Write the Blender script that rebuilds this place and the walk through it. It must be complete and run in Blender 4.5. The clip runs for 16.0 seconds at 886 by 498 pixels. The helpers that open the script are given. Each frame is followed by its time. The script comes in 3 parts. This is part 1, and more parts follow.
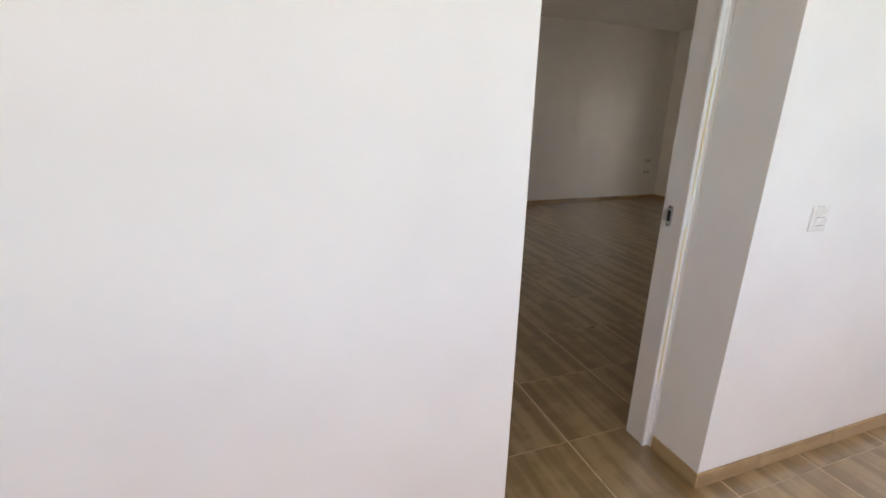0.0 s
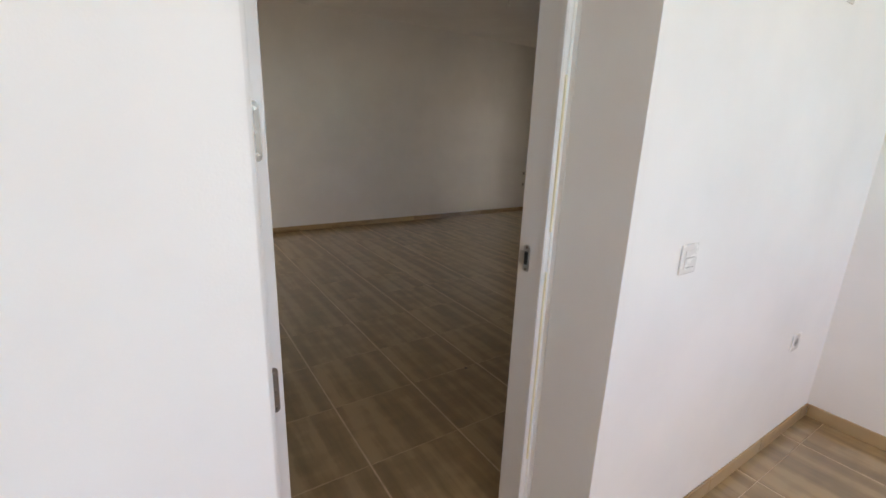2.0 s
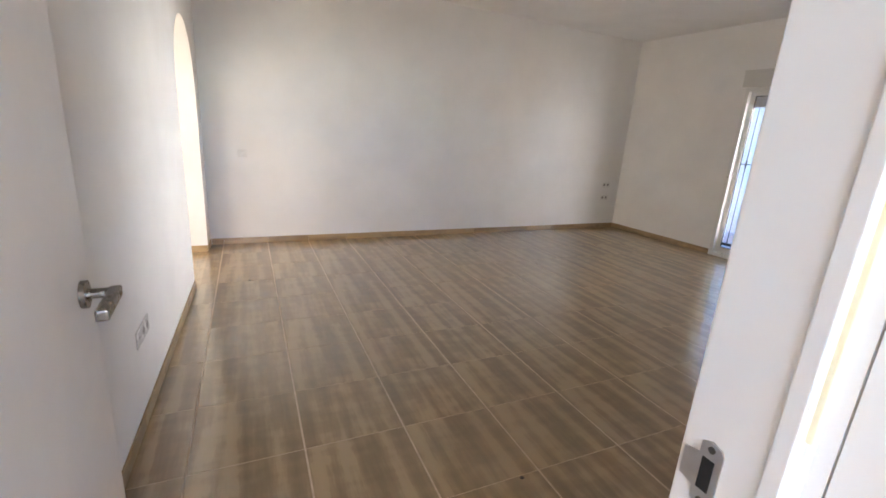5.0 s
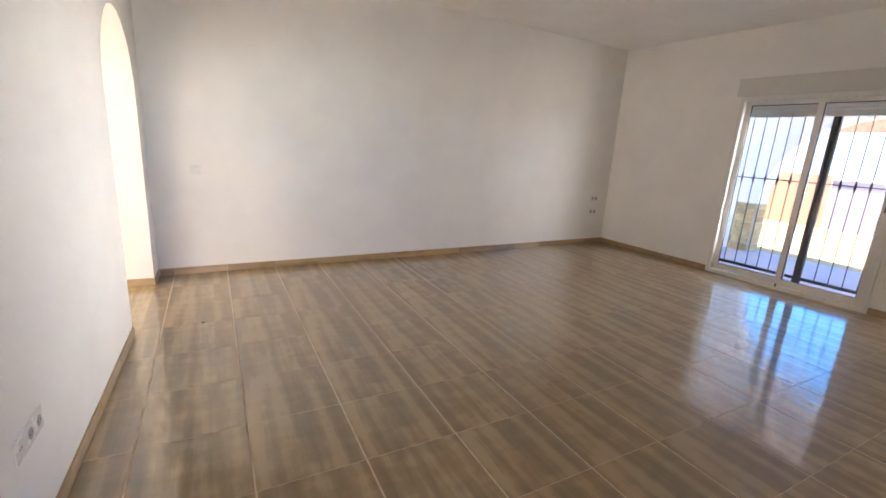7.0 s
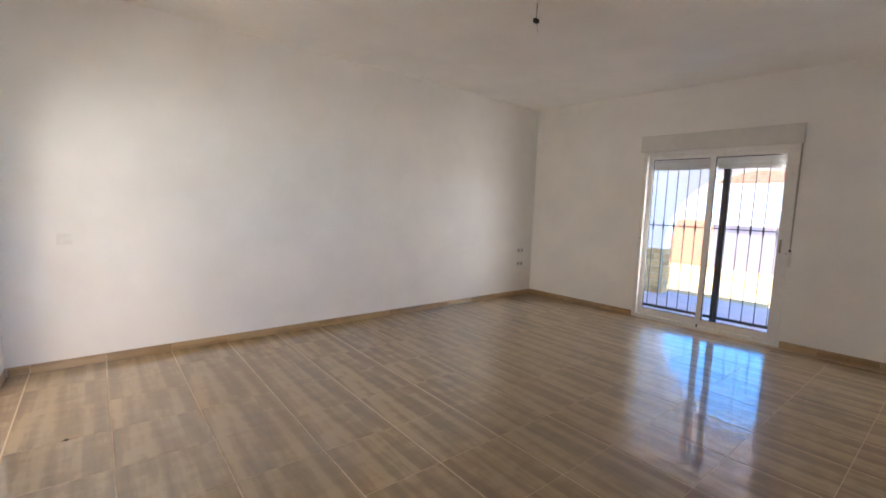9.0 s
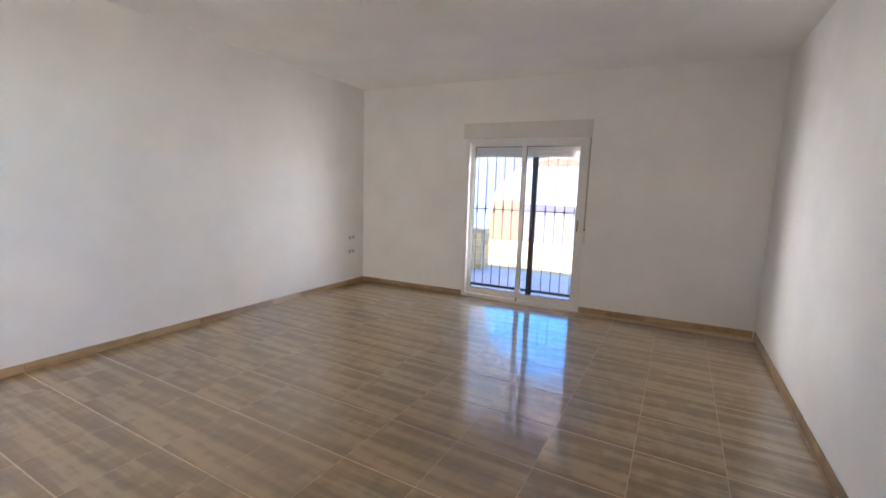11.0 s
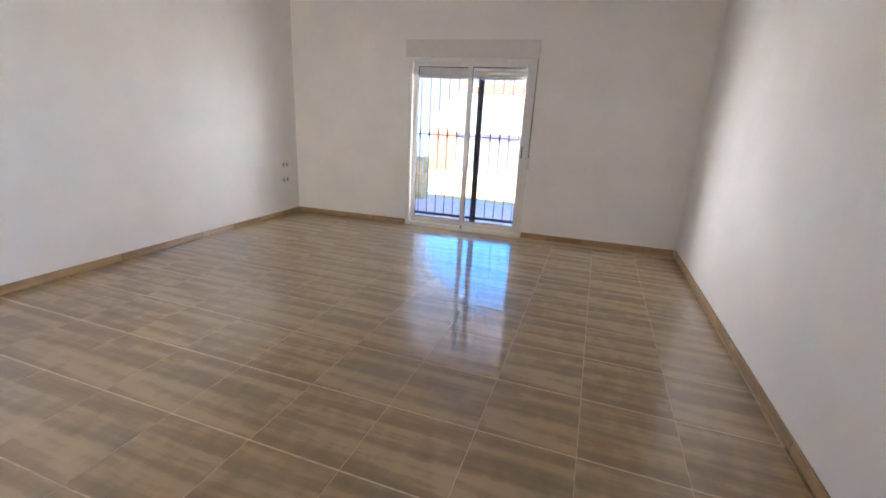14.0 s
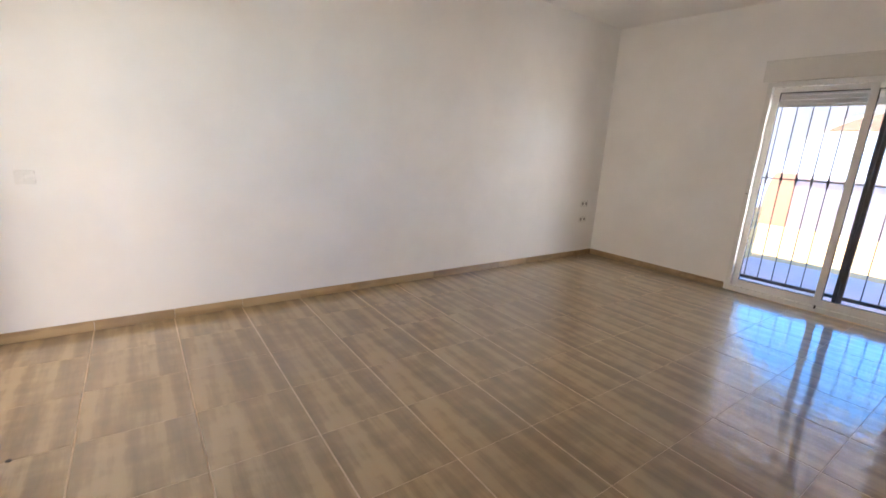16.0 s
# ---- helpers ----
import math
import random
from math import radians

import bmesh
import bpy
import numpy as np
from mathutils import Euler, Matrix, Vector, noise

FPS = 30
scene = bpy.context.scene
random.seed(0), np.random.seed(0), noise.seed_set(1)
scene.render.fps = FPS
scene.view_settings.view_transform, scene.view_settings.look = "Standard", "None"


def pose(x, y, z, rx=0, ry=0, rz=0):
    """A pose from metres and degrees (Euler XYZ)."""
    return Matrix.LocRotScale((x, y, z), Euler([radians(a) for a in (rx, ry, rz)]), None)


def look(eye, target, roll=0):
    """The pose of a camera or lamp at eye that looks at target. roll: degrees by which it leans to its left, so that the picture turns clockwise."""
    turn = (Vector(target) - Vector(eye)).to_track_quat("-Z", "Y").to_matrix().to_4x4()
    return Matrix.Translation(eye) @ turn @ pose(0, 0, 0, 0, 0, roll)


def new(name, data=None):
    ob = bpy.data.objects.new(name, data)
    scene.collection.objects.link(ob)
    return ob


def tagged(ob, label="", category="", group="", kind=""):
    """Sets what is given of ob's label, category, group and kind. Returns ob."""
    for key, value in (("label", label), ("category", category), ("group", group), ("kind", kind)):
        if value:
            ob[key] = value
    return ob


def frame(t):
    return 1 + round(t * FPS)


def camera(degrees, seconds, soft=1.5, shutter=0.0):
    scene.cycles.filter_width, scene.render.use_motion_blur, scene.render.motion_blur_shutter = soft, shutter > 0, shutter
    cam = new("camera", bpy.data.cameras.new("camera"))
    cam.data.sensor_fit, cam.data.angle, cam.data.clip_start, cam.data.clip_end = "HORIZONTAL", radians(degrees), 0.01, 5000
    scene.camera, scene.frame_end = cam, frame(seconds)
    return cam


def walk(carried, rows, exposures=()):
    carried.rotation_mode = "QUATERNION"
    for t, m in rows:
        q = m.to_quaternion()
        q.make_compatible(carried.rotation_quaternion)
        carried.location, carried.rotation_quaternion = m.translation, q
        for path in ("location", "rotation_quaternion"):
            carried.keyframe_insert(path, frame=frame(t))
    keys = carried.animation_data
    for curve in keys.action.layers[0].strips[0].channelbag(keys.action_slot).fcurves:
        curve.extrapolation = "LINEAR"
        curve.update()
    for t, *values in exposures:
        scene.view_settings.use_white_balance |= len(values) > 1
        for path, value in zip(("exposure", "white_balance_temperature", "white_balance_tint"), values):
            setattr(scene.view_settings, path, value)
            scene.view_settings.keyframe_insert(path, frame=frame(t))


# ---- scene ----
cam = camera(91.4, 16.0, 1.7)
PATH = [
    (0, (-0.684, -0.644, 1.344), (-0.046, 1.162, 0.767), 1.1),
    (0.5, (-0.615, -0.566, 1.359), (0.234, 1.152, 0.789), 0.9),
    (1, (-0.539, -0.455, 1.347), (0.467, 1.184, 0.799), 1.5),
    (1.5, (-0.392, -0.39, 1.352), (0.666, 1.223, 0.825), 1.6),
    (2, (-0.236, -0.316, 1.364), (0.824, 1.298, 0.843), 2.1),
    (2.5, (-0.131, -0.194, 1.358), (0.897, 1.443, 0.845), 2.4),
    (3, (-0.038, -0.037, 1.36), (0.938, 1.626, 0.83), 3.1),
    (3.5, (0.049, 0.069, 1.359), (0.937, 1.781, 0.831), 3.4),
    (4, (0.127, 0.153, 1.361), (0.953, 1.898, 0.839), 3.6),
    (4.2, (0.141, 0.192, 1.363), (0.946, 1.947, 0.84), 3.7),
    (6.3, (0.301, 0.682, 1.365), (1.126, 2.423, 0.828), 3.5),
    (6.5, (0.304, 0.746, 1.363), (1.17, 2.471, 0.84), 3.6),
    (7, (0.292, 0.89, 1.372), (1.217, 2.598, 0.896), 3.5),
    (7.5, (0.308, 0.993, 1.36), (1.289, 2.692, 0.969), 3.2),
    (8, (0.319, 1.164, 1.352), (1.379, 2.834, 1.057), 3.2),
    (8.2, (0.325, 1.193, 1.343), (1.413, 2.851, 1.083), 3.0),
    (10.3, (0.424, 1.364, 1.426), (1.994, 2.579, 1.187), 1.2),
    (10.5, (0.465, 1.404, 1.429), (2.082, 2.555, 1.177), 1.4),
    (11, (0.529, 1.451, 1.439), (2.271, 2.395, 1.163), 1.9),
    (11.5, (0.518, 1.492, 1.459), (2.355, 2.223, 1.157), 2.0),
    (12, (0.502, 1.558, 1.448), (2.392, 2.116, 1.108), 2.0),
    (12.5, (0.49, 1.588, 1.441), (2.402, 2.012, 1.035), 2.2),
    (13, (0.486, 1.608, 1.419), (2.391, 1.985, 0.941), 2.4),
    (13.5, (0.481, 1.607, 1.403), (2.357, 2.04, 0.861), 2.6),
    (14, (0.504, 1.65, 1.37), (2.321, 2.262, 0.801), 3.0),
    (14.5, (0.603, 1.661, 1.362), (2.308, 2.545, 0.802), 3.3),
    (15, (0.677, 1.709, 1.347), (2.221, 2.86, 0.807), 3.8),
    (15.5, (0.696, 1.84, 1.368), (2.03, 3.238, 0.853), 3.4),
    (16, (0.682, 2.115, 1.314), (1.819, 3.698, 0.848), 3.5),
]
EXPOSURES = [(0.0, 2.57, 7350, 10), (1.5, 2.52, 7400, 10), (2.3, 2.58, 7400, 10), (3.0, 2.88, 7150, 10), (3.6, 3.34, 6550, 10), (4.2, 3.75, 6400, 10), (6.3, 4.02, 6750, 12), (8.2, 3.97, 6750, 12), (10.5, 4.05, 6250, 11), (11.5, 4.28, 6200, 11), (13.5, 4.34, 6200, 11), (16.0, 4.15, 6700, 12)]
walk(cam, [(t, look(eye, target, roll)) for t, eye, target, roll in PATH], EXPOSURES)

scene.cycles.max_bounces, scene.cycles.diffuse_bounces = 16, 10

# ---- world, sun and daylight ----
SUN_ELEVATION, SUN_AZIMUTH = radians(56), radians(196)
world = bpy.data.worlds.new("sky")
scene.world = world
world.use_nodes = True
wn = world.node_tree
sky = wn.nodes.new("ShaderNodeTexSky")
sky.sky_type = "NISHITA"
sky.sun_disc = False
sky.sun_elevation, sky.sun_rotation = SUN_ELEVATION, SUN_AZIMUTH
sky.altitude, sky.air_density, sky.dust_density, sky.ozone_density = 2500, 0.5, 0.0, 1.6
wn.nodes["Background"].inputs["Strength"].default_value = 0.135
clear = wn.nodes.new("ShaderNodeMix")
clear.data_type, clear.blend_type = "RGBA", "MULTIPLY"
clear.inputs[0].default_value = 1.0
clear.inputs[7].default_value = (0.38, 0.82, 1.0, 1)
wn.links.new(sky.outputs[0], clear.inputs[6])
wn.links.new(clear.outputs[2], wn.nodes["Background"].inputs["Color"])

sun = new("sun", bpy.data.lights.new("sun", "SUN"))
sun.data.energy, sun.data.angle, sun.data.color = 2.0, radians(0.5), (1.0, 0.95, 0.87)
sun_way = Vector((math.sin(SUN_AZIMUTH) * math.cos(SUN_ELEVATION), math.cos(SUN_AZIMUTH) * math.cos(SUN_ELEVATION), math.sin(SUN_ELEVATION)))
sun.matrix_world = look(sun_way * 40, (0, 0, 0))


def window_light(name, at, target, width, height, watts, colour):
    lamp = new(name, bpy.data.lights.new(name, "AREA"))
    lamp.data.shape, lamp.data.size, lamp.data.size_y = "RECTANGLE", width, height
    lamp.data.energy, lamp.data.color = watts, colour
    lamp.matrix_world = look(at, target)


# daylight in the opening of the entrance room, and in that of the passage beyond the arch
window_light("entrance_daylight", (0.0, -3.52, 1.60), (0.0, 0, 1.35), 3.5, 1.35, 8.2, (1.0, 0.87, 0.80))
window_light("passage_daylight", (-2.52, 3.2, 1.25), (0, 3.2, 1.2), 3.6, 2.0, 7.4, (1.0, 0.90, 0.74))
# added lamps for the barred window's skylight: oblique at both jambs, one aimed west
for name, at, side, wide, watts, spread in (("window_daylight_north", (5.905, 3.78, 1.1), (2.75, 8.5, 1.1), 0.24, 0.40, 80), ("window_daylight_south", (5.985, 2.63, 1.1), (3.5, -3.4, 1.1), 0.24, 1.35, 84),
                                           ("window_daylight_west", (5.86, 3.74, 1.1), (-0.2, 3.80, 1.1), 0.24, 0.42, 33)):
    window_light(name, at, side, wide, 1.65, watts, (1.0, 0.96, 0.92))
    bpy.data.objects[name].data.spread = radians(spread)



# ---- materials ----
def material(name):
    m = bpy.data.materials.new(name)
    m.use_nodes = True
    return m, m.node_tree, m.node_tree.nodes["Principled BSDF"]


def node(tree, kind, **values):
    n = tree.nodes.new(kind)
    for key, value in values.items():
        n.inputs[key.replace("_", " ")].default_value = value
    return n


def coords(tree, scale=(1, 1, 1), space="Object"):
    tc = tree.nodes.new("ShaderNodeTexCoord")
    mp = tree.nodes.new("ShaderNodeMapping")
    mp.inputs["Scale"].default_value = scale
    tree.links.new(tc.outputs[space], mp.inputs["Vector"])
    return mp.outputs[0]


def noise_tex(tree, vec, scale, detail=3.0, rough=0.55):
    n = node(tree, "ShaderNodeTexNoise", Scale=scale, Detail=detail, Roughness=rough)
    tree.links.new(vec, n.inputs["Vector"])
    return n.outputs["Fac"]


def ramp(tree, fac, stops):
    r = tree.nodes.new("ShaderNodeValToRGB")
    r.color_ramp.elements[0].position, r.color_ramp.elements[0].color = stops[0][0], (*stops[0][1], 1)
    r.color_ramp.elements[1].position, r.color_ramp.elements[1].color = stops[-1][0], (*stops[-1][1], 1)
    for p, c in stops[1:-1]:
        e = r.color_ramp.elements.new(p)
        e.color = (*c, 1)
    tree.links.new(fac, r.inputs[0])
    return r.outputs[0]


def mix(tree, fac, a, b, mode="MIX"):
    n = tree.nodes.new("ShaderNodeMix")
    n.data_type, n.blend_type = "RGBA", mode
    for value, socket in ((fac, n.inputs[0]), (a, n.inputs[6]), (b, n.inputs[7])):
        if isinstance(value, (int, float)):
            socket.default_value = value
        elif isinstance(value, tuple):
            socket.default_value = (*value, 1)
        else:
            tree.links.new(value, socket)
    return n.outputs[2]


def calc(tree, op, a, b=0.0):
    n = tree.nodes.new("ShaderNodeMath")
    n.operation = op
    for value, socket in ((a, n.inputs[0]), (b, n.inputs[1])):
        if isinstance(value, (int, float)):
            socket.default_value = value
        else:
            tree.links.new(value, socket)
    return n.outputs[0]


def bump(tree, bsdf, height, strength, distance=0.01):
    b = node(tree, "ShaderNodeBump", Strength=strength, Distance=distance)
    tree.links.new(height, b.inputs["Height"])
    tree.links.new(b.outputs[0], bsdf.inputs["Normal"])
    return b.outputs[0]


def plaster(name, colour, grain=220, relief=0.12):
    """Rolled emulsion on plaster: faint cloudy unevenness and a fine orange-peel grain."""
    m, t, p = material(name)
    v = coords(t)
    dull = tuple(c * 0.93 for c in colour)
    t.links.new(ramp(t, noise_tex(t, v, 1.7, 5), [(0.3, dull), (0.62, colour)]), p.inputs["Base Color"])
    t.links.new(ramp(t, noise_tex(t, v, 5, 3), [(0.3, (0.62,) * 3), (0.7, (0.78,) * 3)]), p.inputs["Roughness"])
    h = calc(t, "ADD", noise_tex(t, v, grain, 2), calc(t, "MULTIPLY", noise_tex(t, v, 2.2, 2), 6.0))
    bump(t, p, h, relief, 0.002)
    return m


def paint(name, colour, roughness, wear=0.06, metallic=0.0, scale=9.0):
    m, t, p = material(name)
    v = coords(t)
    t.links.new(ramp(t, noise_tex(t, v, scale, 5), [(0.3, tuple(c * (1 - wear) for c in colour)), (0.65, colour)]), p.inputs["Base Color"])
    t.links.new(ramp(t, noise_tex(t, v, scale * 3, 3), [(0.3, (roughness * 0.8,) * 3), (0.7, (min(1, roughness * 1.25),) * 3)]), p.inputs["Roughness"])
    p.inputs["Metallic"].default_value = metallic
    bump(t, p, noise_tex(t, v, 160, 2), 0.05, 0.001)
    return m


def striped_tile(name, tone=1.0, along="y"):
    """Glazed wood-look ceramic: streaks along the tile, browner borders, a greener cloudy middle, a slightly wavy glaze."""
    m, t, p = material(name)
    tc = t.nodes.new("ShaderNodeTexCoord")
    info = t.nodes.new("ShaderNodeObjectInfo")
    shift = t.nodes.new("ShaderNodeVectorMath")
    shift.operation = "ADD"
    off = t.nodes.new("ShaderNodeCombineXYZ")
    t.links.new(calc(t, "MULTIPLY", info.outputs["Random"], 1.5), off.inputs[1])
    t.links.new(tc.outputs["Object"], shift.inputs[0])
    t.links.new(off.outputs[0], shift.inputs[1])

    def stretched(across, length, source=None):
        mp = t.nodes.new("ShaderNodeMapping")
        mp.inputs["Scale"].default_value = (across, length, 1) if along == "y" else (length, across, across)
        t.links.new(source or shift.outputs[0], mp.inputs["Vector"])
        return mp.outputs[0]

    bands = noise_tex(t, stretched(13, 0.8), 1.0, 1.0, 0.35)
    fine = noise_tex(t, stretched(60, 6.0), 1.0, 4.0, 0.6)
    cloud = noise_tex(t, stretched(6, 6), 1.0, 3.0)
    weave = noise_tex(t, stretched(5.0, 11.0), 1.0, 2.0, 0.5)
    streak = calc(t, "ADD", calc(t, "MULTIPLY", bands, 0.62), calc(t, "ADD", calc(t, "MULTIPLY", weave, 0.22), calc(t, "MULTIPLY", fine, 0.16)))
    wood = ramp(t, streak, [(0.34, (0.155, 0.100, 0.047)), (0.43, (0.205, 0.136, 0.064)), (0.50, (0.262, 0.180, 0.088)), (0.56, (0.362, 0.258, 0.135)), (0.68, (0.385, 0.280, 0.152))])
    if along == "y":
        sep = t.nodes.new("ShaderNodeSeparateXYZ")
        t.links.new(tc.outputs["Object"], sep.inputs[0])
        ax = calc(t, "ABSOLUTE", sep.outputs[0])
        ay = calc(t, "ABSOLUTE", sep.outputs[1])
        edge = calc(t, "MAXIMUM", calc(t, "MULTIPLY", ax, 0.98), calc(t, "MULTIPLY", ay, 0.84))
        edge = calc(t, "ADD", edge, calc(t, "MULTIPLY", calc(t, "SUBTRACT", cloud, 0.5), 0.22))
        rim = ramp(t, edge, [(0.09, (0, 0, 0)), (0.215, (1, 1, 1))])
        core = mix(t, 0.22, wood, (0.215, 0.160, 0.082))
        shade = mix(t, rim, core, mix(t, 0.20, wood, (0.270, 0.182, 0.092)))
    else:
        shade = mix(t, 0.4, wood, (0.31, 0.215, 0.125))
    each = calc(t, "ADD", calc(t, "MULTIPLY", info.outputs["Random"], 0.04), 1.15 * tone)
    t.links.new(mix(t, 1.0, shade, each, "MULTIPLY"), p.inputs["Base Color"])
    place = t.nodes.new("ShaderNodeNewGeometry").outputs["Position"]
    p.inputs["Roughness"].default_value = 0.36
    p.inputs["Coat Weight"].default_value, p.inputs["Coat Roughness"].default_value = (1.0, 0.025) if along == "y" else (0.4, 0.25)
    p.inputs["Specular IOR Level"].default_value = 0.35
    p.inputs["IOR"].default_value = 1.5
    p.inputs["Coat IOR"].default_value = 1.9
    ripple = noise_tex(t, stretched(1.0, 0.45, place), 17.0, 2, 0.5)
    wave = calc(t, "ADD", calc(t, "MULTIPLY", ripple, 1.2), calc(t, "ADD", calc(t, "MULTIPLY", bands, 0.35), calc(t, "MULTIPLY", fine, 0.10)))
    t.links.new(bump(t, p, wave, 0.16, 0.012), p.inputs["Coat Normal"])
    return m


def stone(name, a, b):
    m, t, p = material(name)
    v = coords(t)
    info = t.nodes.new("ShaderNodeObjectInfo")
    grain = ramp(t, noise_tex(t, v, 14, 6, 0.65), [(0.3, a), (0.7, b)])
    each = calc(t, "ADD", calc(t, "MULTIPLY", info.outputs["Random"], 0.5), 0.7)
    t.links.new(mix(t, 1.0, grain, each, "MULTIPLY"), p.inputs["Base Color"])
    p.inputs["Roughness"].default_value = 0.85
    bump(t, p, noise_tex(t, v, 40, 6), 0.5, 0.01)
    return m


WHITE = plaster("white_emulsion", (0.86, 0.85, 0.835))
CEILING = plaster("ceiling_emulsion", (0.85, 0.84, 0.825), 160)
RENDERED = plaster("white_render", (0.86, 0.77, 0.74), 90, 0.35)
# violet-grey shade on the white garden wall, put into its base colour
SHADED_RENDER = plaster("shaded_white_render", (0.33, 0.29, 0.34), 60, 0.3)
TERRACOTTA = plaster("terracotta_render", (0.50, 0.24, 0.15), 90, 0.3)
TILE = striped_tile("wood_look_tile")
SKIRT = striped_tile("wood_look_skirting", 1.1, "x")
GROUT = paint("beige_grout", (0.60, 0.45, 0.30), 0.9, 0.25, scale=25)
LACQUER = paint("white_door_lacquer", (0.80, 0.785, 0.77), 0.35, 0.04, scale=4)
NICKEL = paint("satin_nickel", (0.24, 0.215, 0.185), 0.28, 0.1, 1.0, 30)
PALE_NICKEL = paint("pale_nickel", (0.20, 0.175, 0.150), 0.34, 0.12, 1.0, 30)
STEEL = paint("zinc_steel", (0.62, 0.62, 0.62), 0.35, 0.1, 1.0, 30)
DARK = paint("black_cavity", (0.012, 0.012, 0.013), 0.7)
FOAM = paint("yellow_sealant", (0.82, 0.74, 0.52), 0.8, 0.08, scale=20)
CAULK = paint("white_caulk", (0.80, 0.79, 0.76), 0.6, 0.04, scale=12)
ALUMINIUM = paint("white_aluminium", (0.78, 0.78, 0.77), 0.3, 0.03)
PVC = paint("white_shutter_plastic", (0.70, 0.69, 0.66), 0.4, 0.06)
IRON = paint("black_painted_iron", (0.075, 0.062, 0.066), 0.55, 0.4, scale=30)
STRAP = paint("grey_woven_strap", (0.42, 0.41, 0.39), 0.9, 0.2, scale=60)
PLASTIC = paint("white_socket_plastic", (0.82, 0.81, 0.79), 0.25, 0.03)
HOLE = paint("socket_recess", (0.30, 0.29, 0.275), 0.5)
RUBBER = paint("dark_gasket", (0.03, 0.03, 0.03), 0.7)
PORCH_FLOOR = paint("grey_blue_paving", (0.42, 0.39, 0.43), 0.6, 0.15, scale=6)
EARTH = paint("ochre_paving", (0.52, 0.36, 0.16), 0.9, 0.2, scale=0.8)
ROOF = paint("clay_roof", (0.45, 0.22, 0.13), 0.85, 0.35, scale=5)
STONE = stone("golden_stone", (0.42, 0.25, 0.10), (0.66, 0.44, 0.21))
DEBRIS = paint("dried_mortar", (0.07, 0.055, 0.04), 0.95, 0.4, scale=80)
MORTAR = paint("pale_mortar", (0.52, 0.46, 0.37), 0.95, 0.2, scale=30)

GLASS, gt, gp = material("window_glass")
# faint grey tint dims the bright view outdoors; the panes cast no shadow
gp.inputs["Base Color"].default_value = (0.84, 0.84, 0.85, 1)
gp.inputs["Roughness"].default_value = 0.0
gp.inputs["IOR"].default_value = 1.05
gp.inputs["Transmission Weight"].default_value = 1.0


# ---- building blocks ----
def part(name, bm, mat, parent=None, label=""):
    me = bpy.data.meshes.new(name)
    bmesh.ops.recalc_face_normals(bm, faces=bm.faces)
    bm.to_mesh(me)
    bm.free()
    me.materials.append(mat)
    ob = new(name, me)
    ob.parent = parent
    return tagged(ob, label)


def empty(name, m=None, **tags):
    ob = new(name)
    if m is not None:
        ob.matrix_world = m
    ob.empty_display_size = 0.05
    return tagged(ob, **tags)


def add_box(bm, x0, x1, y0, y1, z0, z1, bevel=0.0, segments=2):
    made = bmesh.ops.create_cube(bm, size=1)["verts"]
    for v in made:
        v.co = Vector(((x0 + x1) / 2 + v.co.x * (x1 - x0), (y0 + y1) / 2 + v.co.y * (y1 - y0), (z0 + z1) / 2 + v.co.z * (z1 - z0)))
    if bevel:
        edges = list({e for v in made for e in v.link_edges})
        bmesh.ops.bevel(bm, geom=edges, offset=bevel, segments=segments, affect="EDGES", profile=0.6)


def block(x0, x1, y0, y1, z0, z1, bevel=0.0, segments=2):
    bm = bmesh.new()
    add_box(bm, x0, x1, y0, y1, z0, z1, bevel, segments)
    return bm


def add_rod(bm, a, b, r, sides=12, r2=None):
    a, b = Vector(a), Vector(b)
    m = Matrix.Translation((a + b) / 2) @ (b - a).to_track_quat("Z", "Y").to_matrix().to_4x4()
    bmesh.ops.create_cone(bm, cap_ends=True, segments=sides, radius1=r, radius2=r if r2 is None else r2, depth=(b - a).length, matrix=m)


def rod(a, b, r, sides=12, r2=None):
    bm = bmesh.new()
    add_rod(bm, a, b, r, sides, r2)
    return bm


def outline(points, depth, axis="y"):
    """A flat shape given by its (u, z) outline, drawn out along one axis by depth."""
    bm = bmesh.new()
    vs = [bm.verts.new((u, 0, z) if axis == "y" else (0, u, z)) for u, z in points]
    face = bm.faces.new(vs)
    far = bmesh.ops.extrude_face_region(bm, geom=[face])["geom"]
    step = (0, depth, 0) if axis == "y" else (depth, 0, 0)
    bmesh.ops.translate(bm, verts=[g for g in far if isinstance(g, bmesh.types.BMVert)], vec=step)
    return bm


def pill(w, h, n=8):
    """Outline of an upright plate with round ends."""
    r, pts = w / 2, []
    for i in range(n + 1):
        a = math.pi * i / n
        pts.append((r * math.cos(a), h / 2 - r + r * math.sin(a)))
    for i in range(n + 1):
        a = math.pi + math.pi * i / n
        pts.append((r * math.cos(a), -h / 2 + r + r * math.sin(a)))
    return pts


def wall_pose(p0, p1):
    """Pose with x along the wall from p0 to p1, y to its left, z up."""
    return pose(p0[0], p0[1], 0, 0, 0, math.degrees(math.atan2(p1[1] - p0[1], p1[0] - p0[0])))


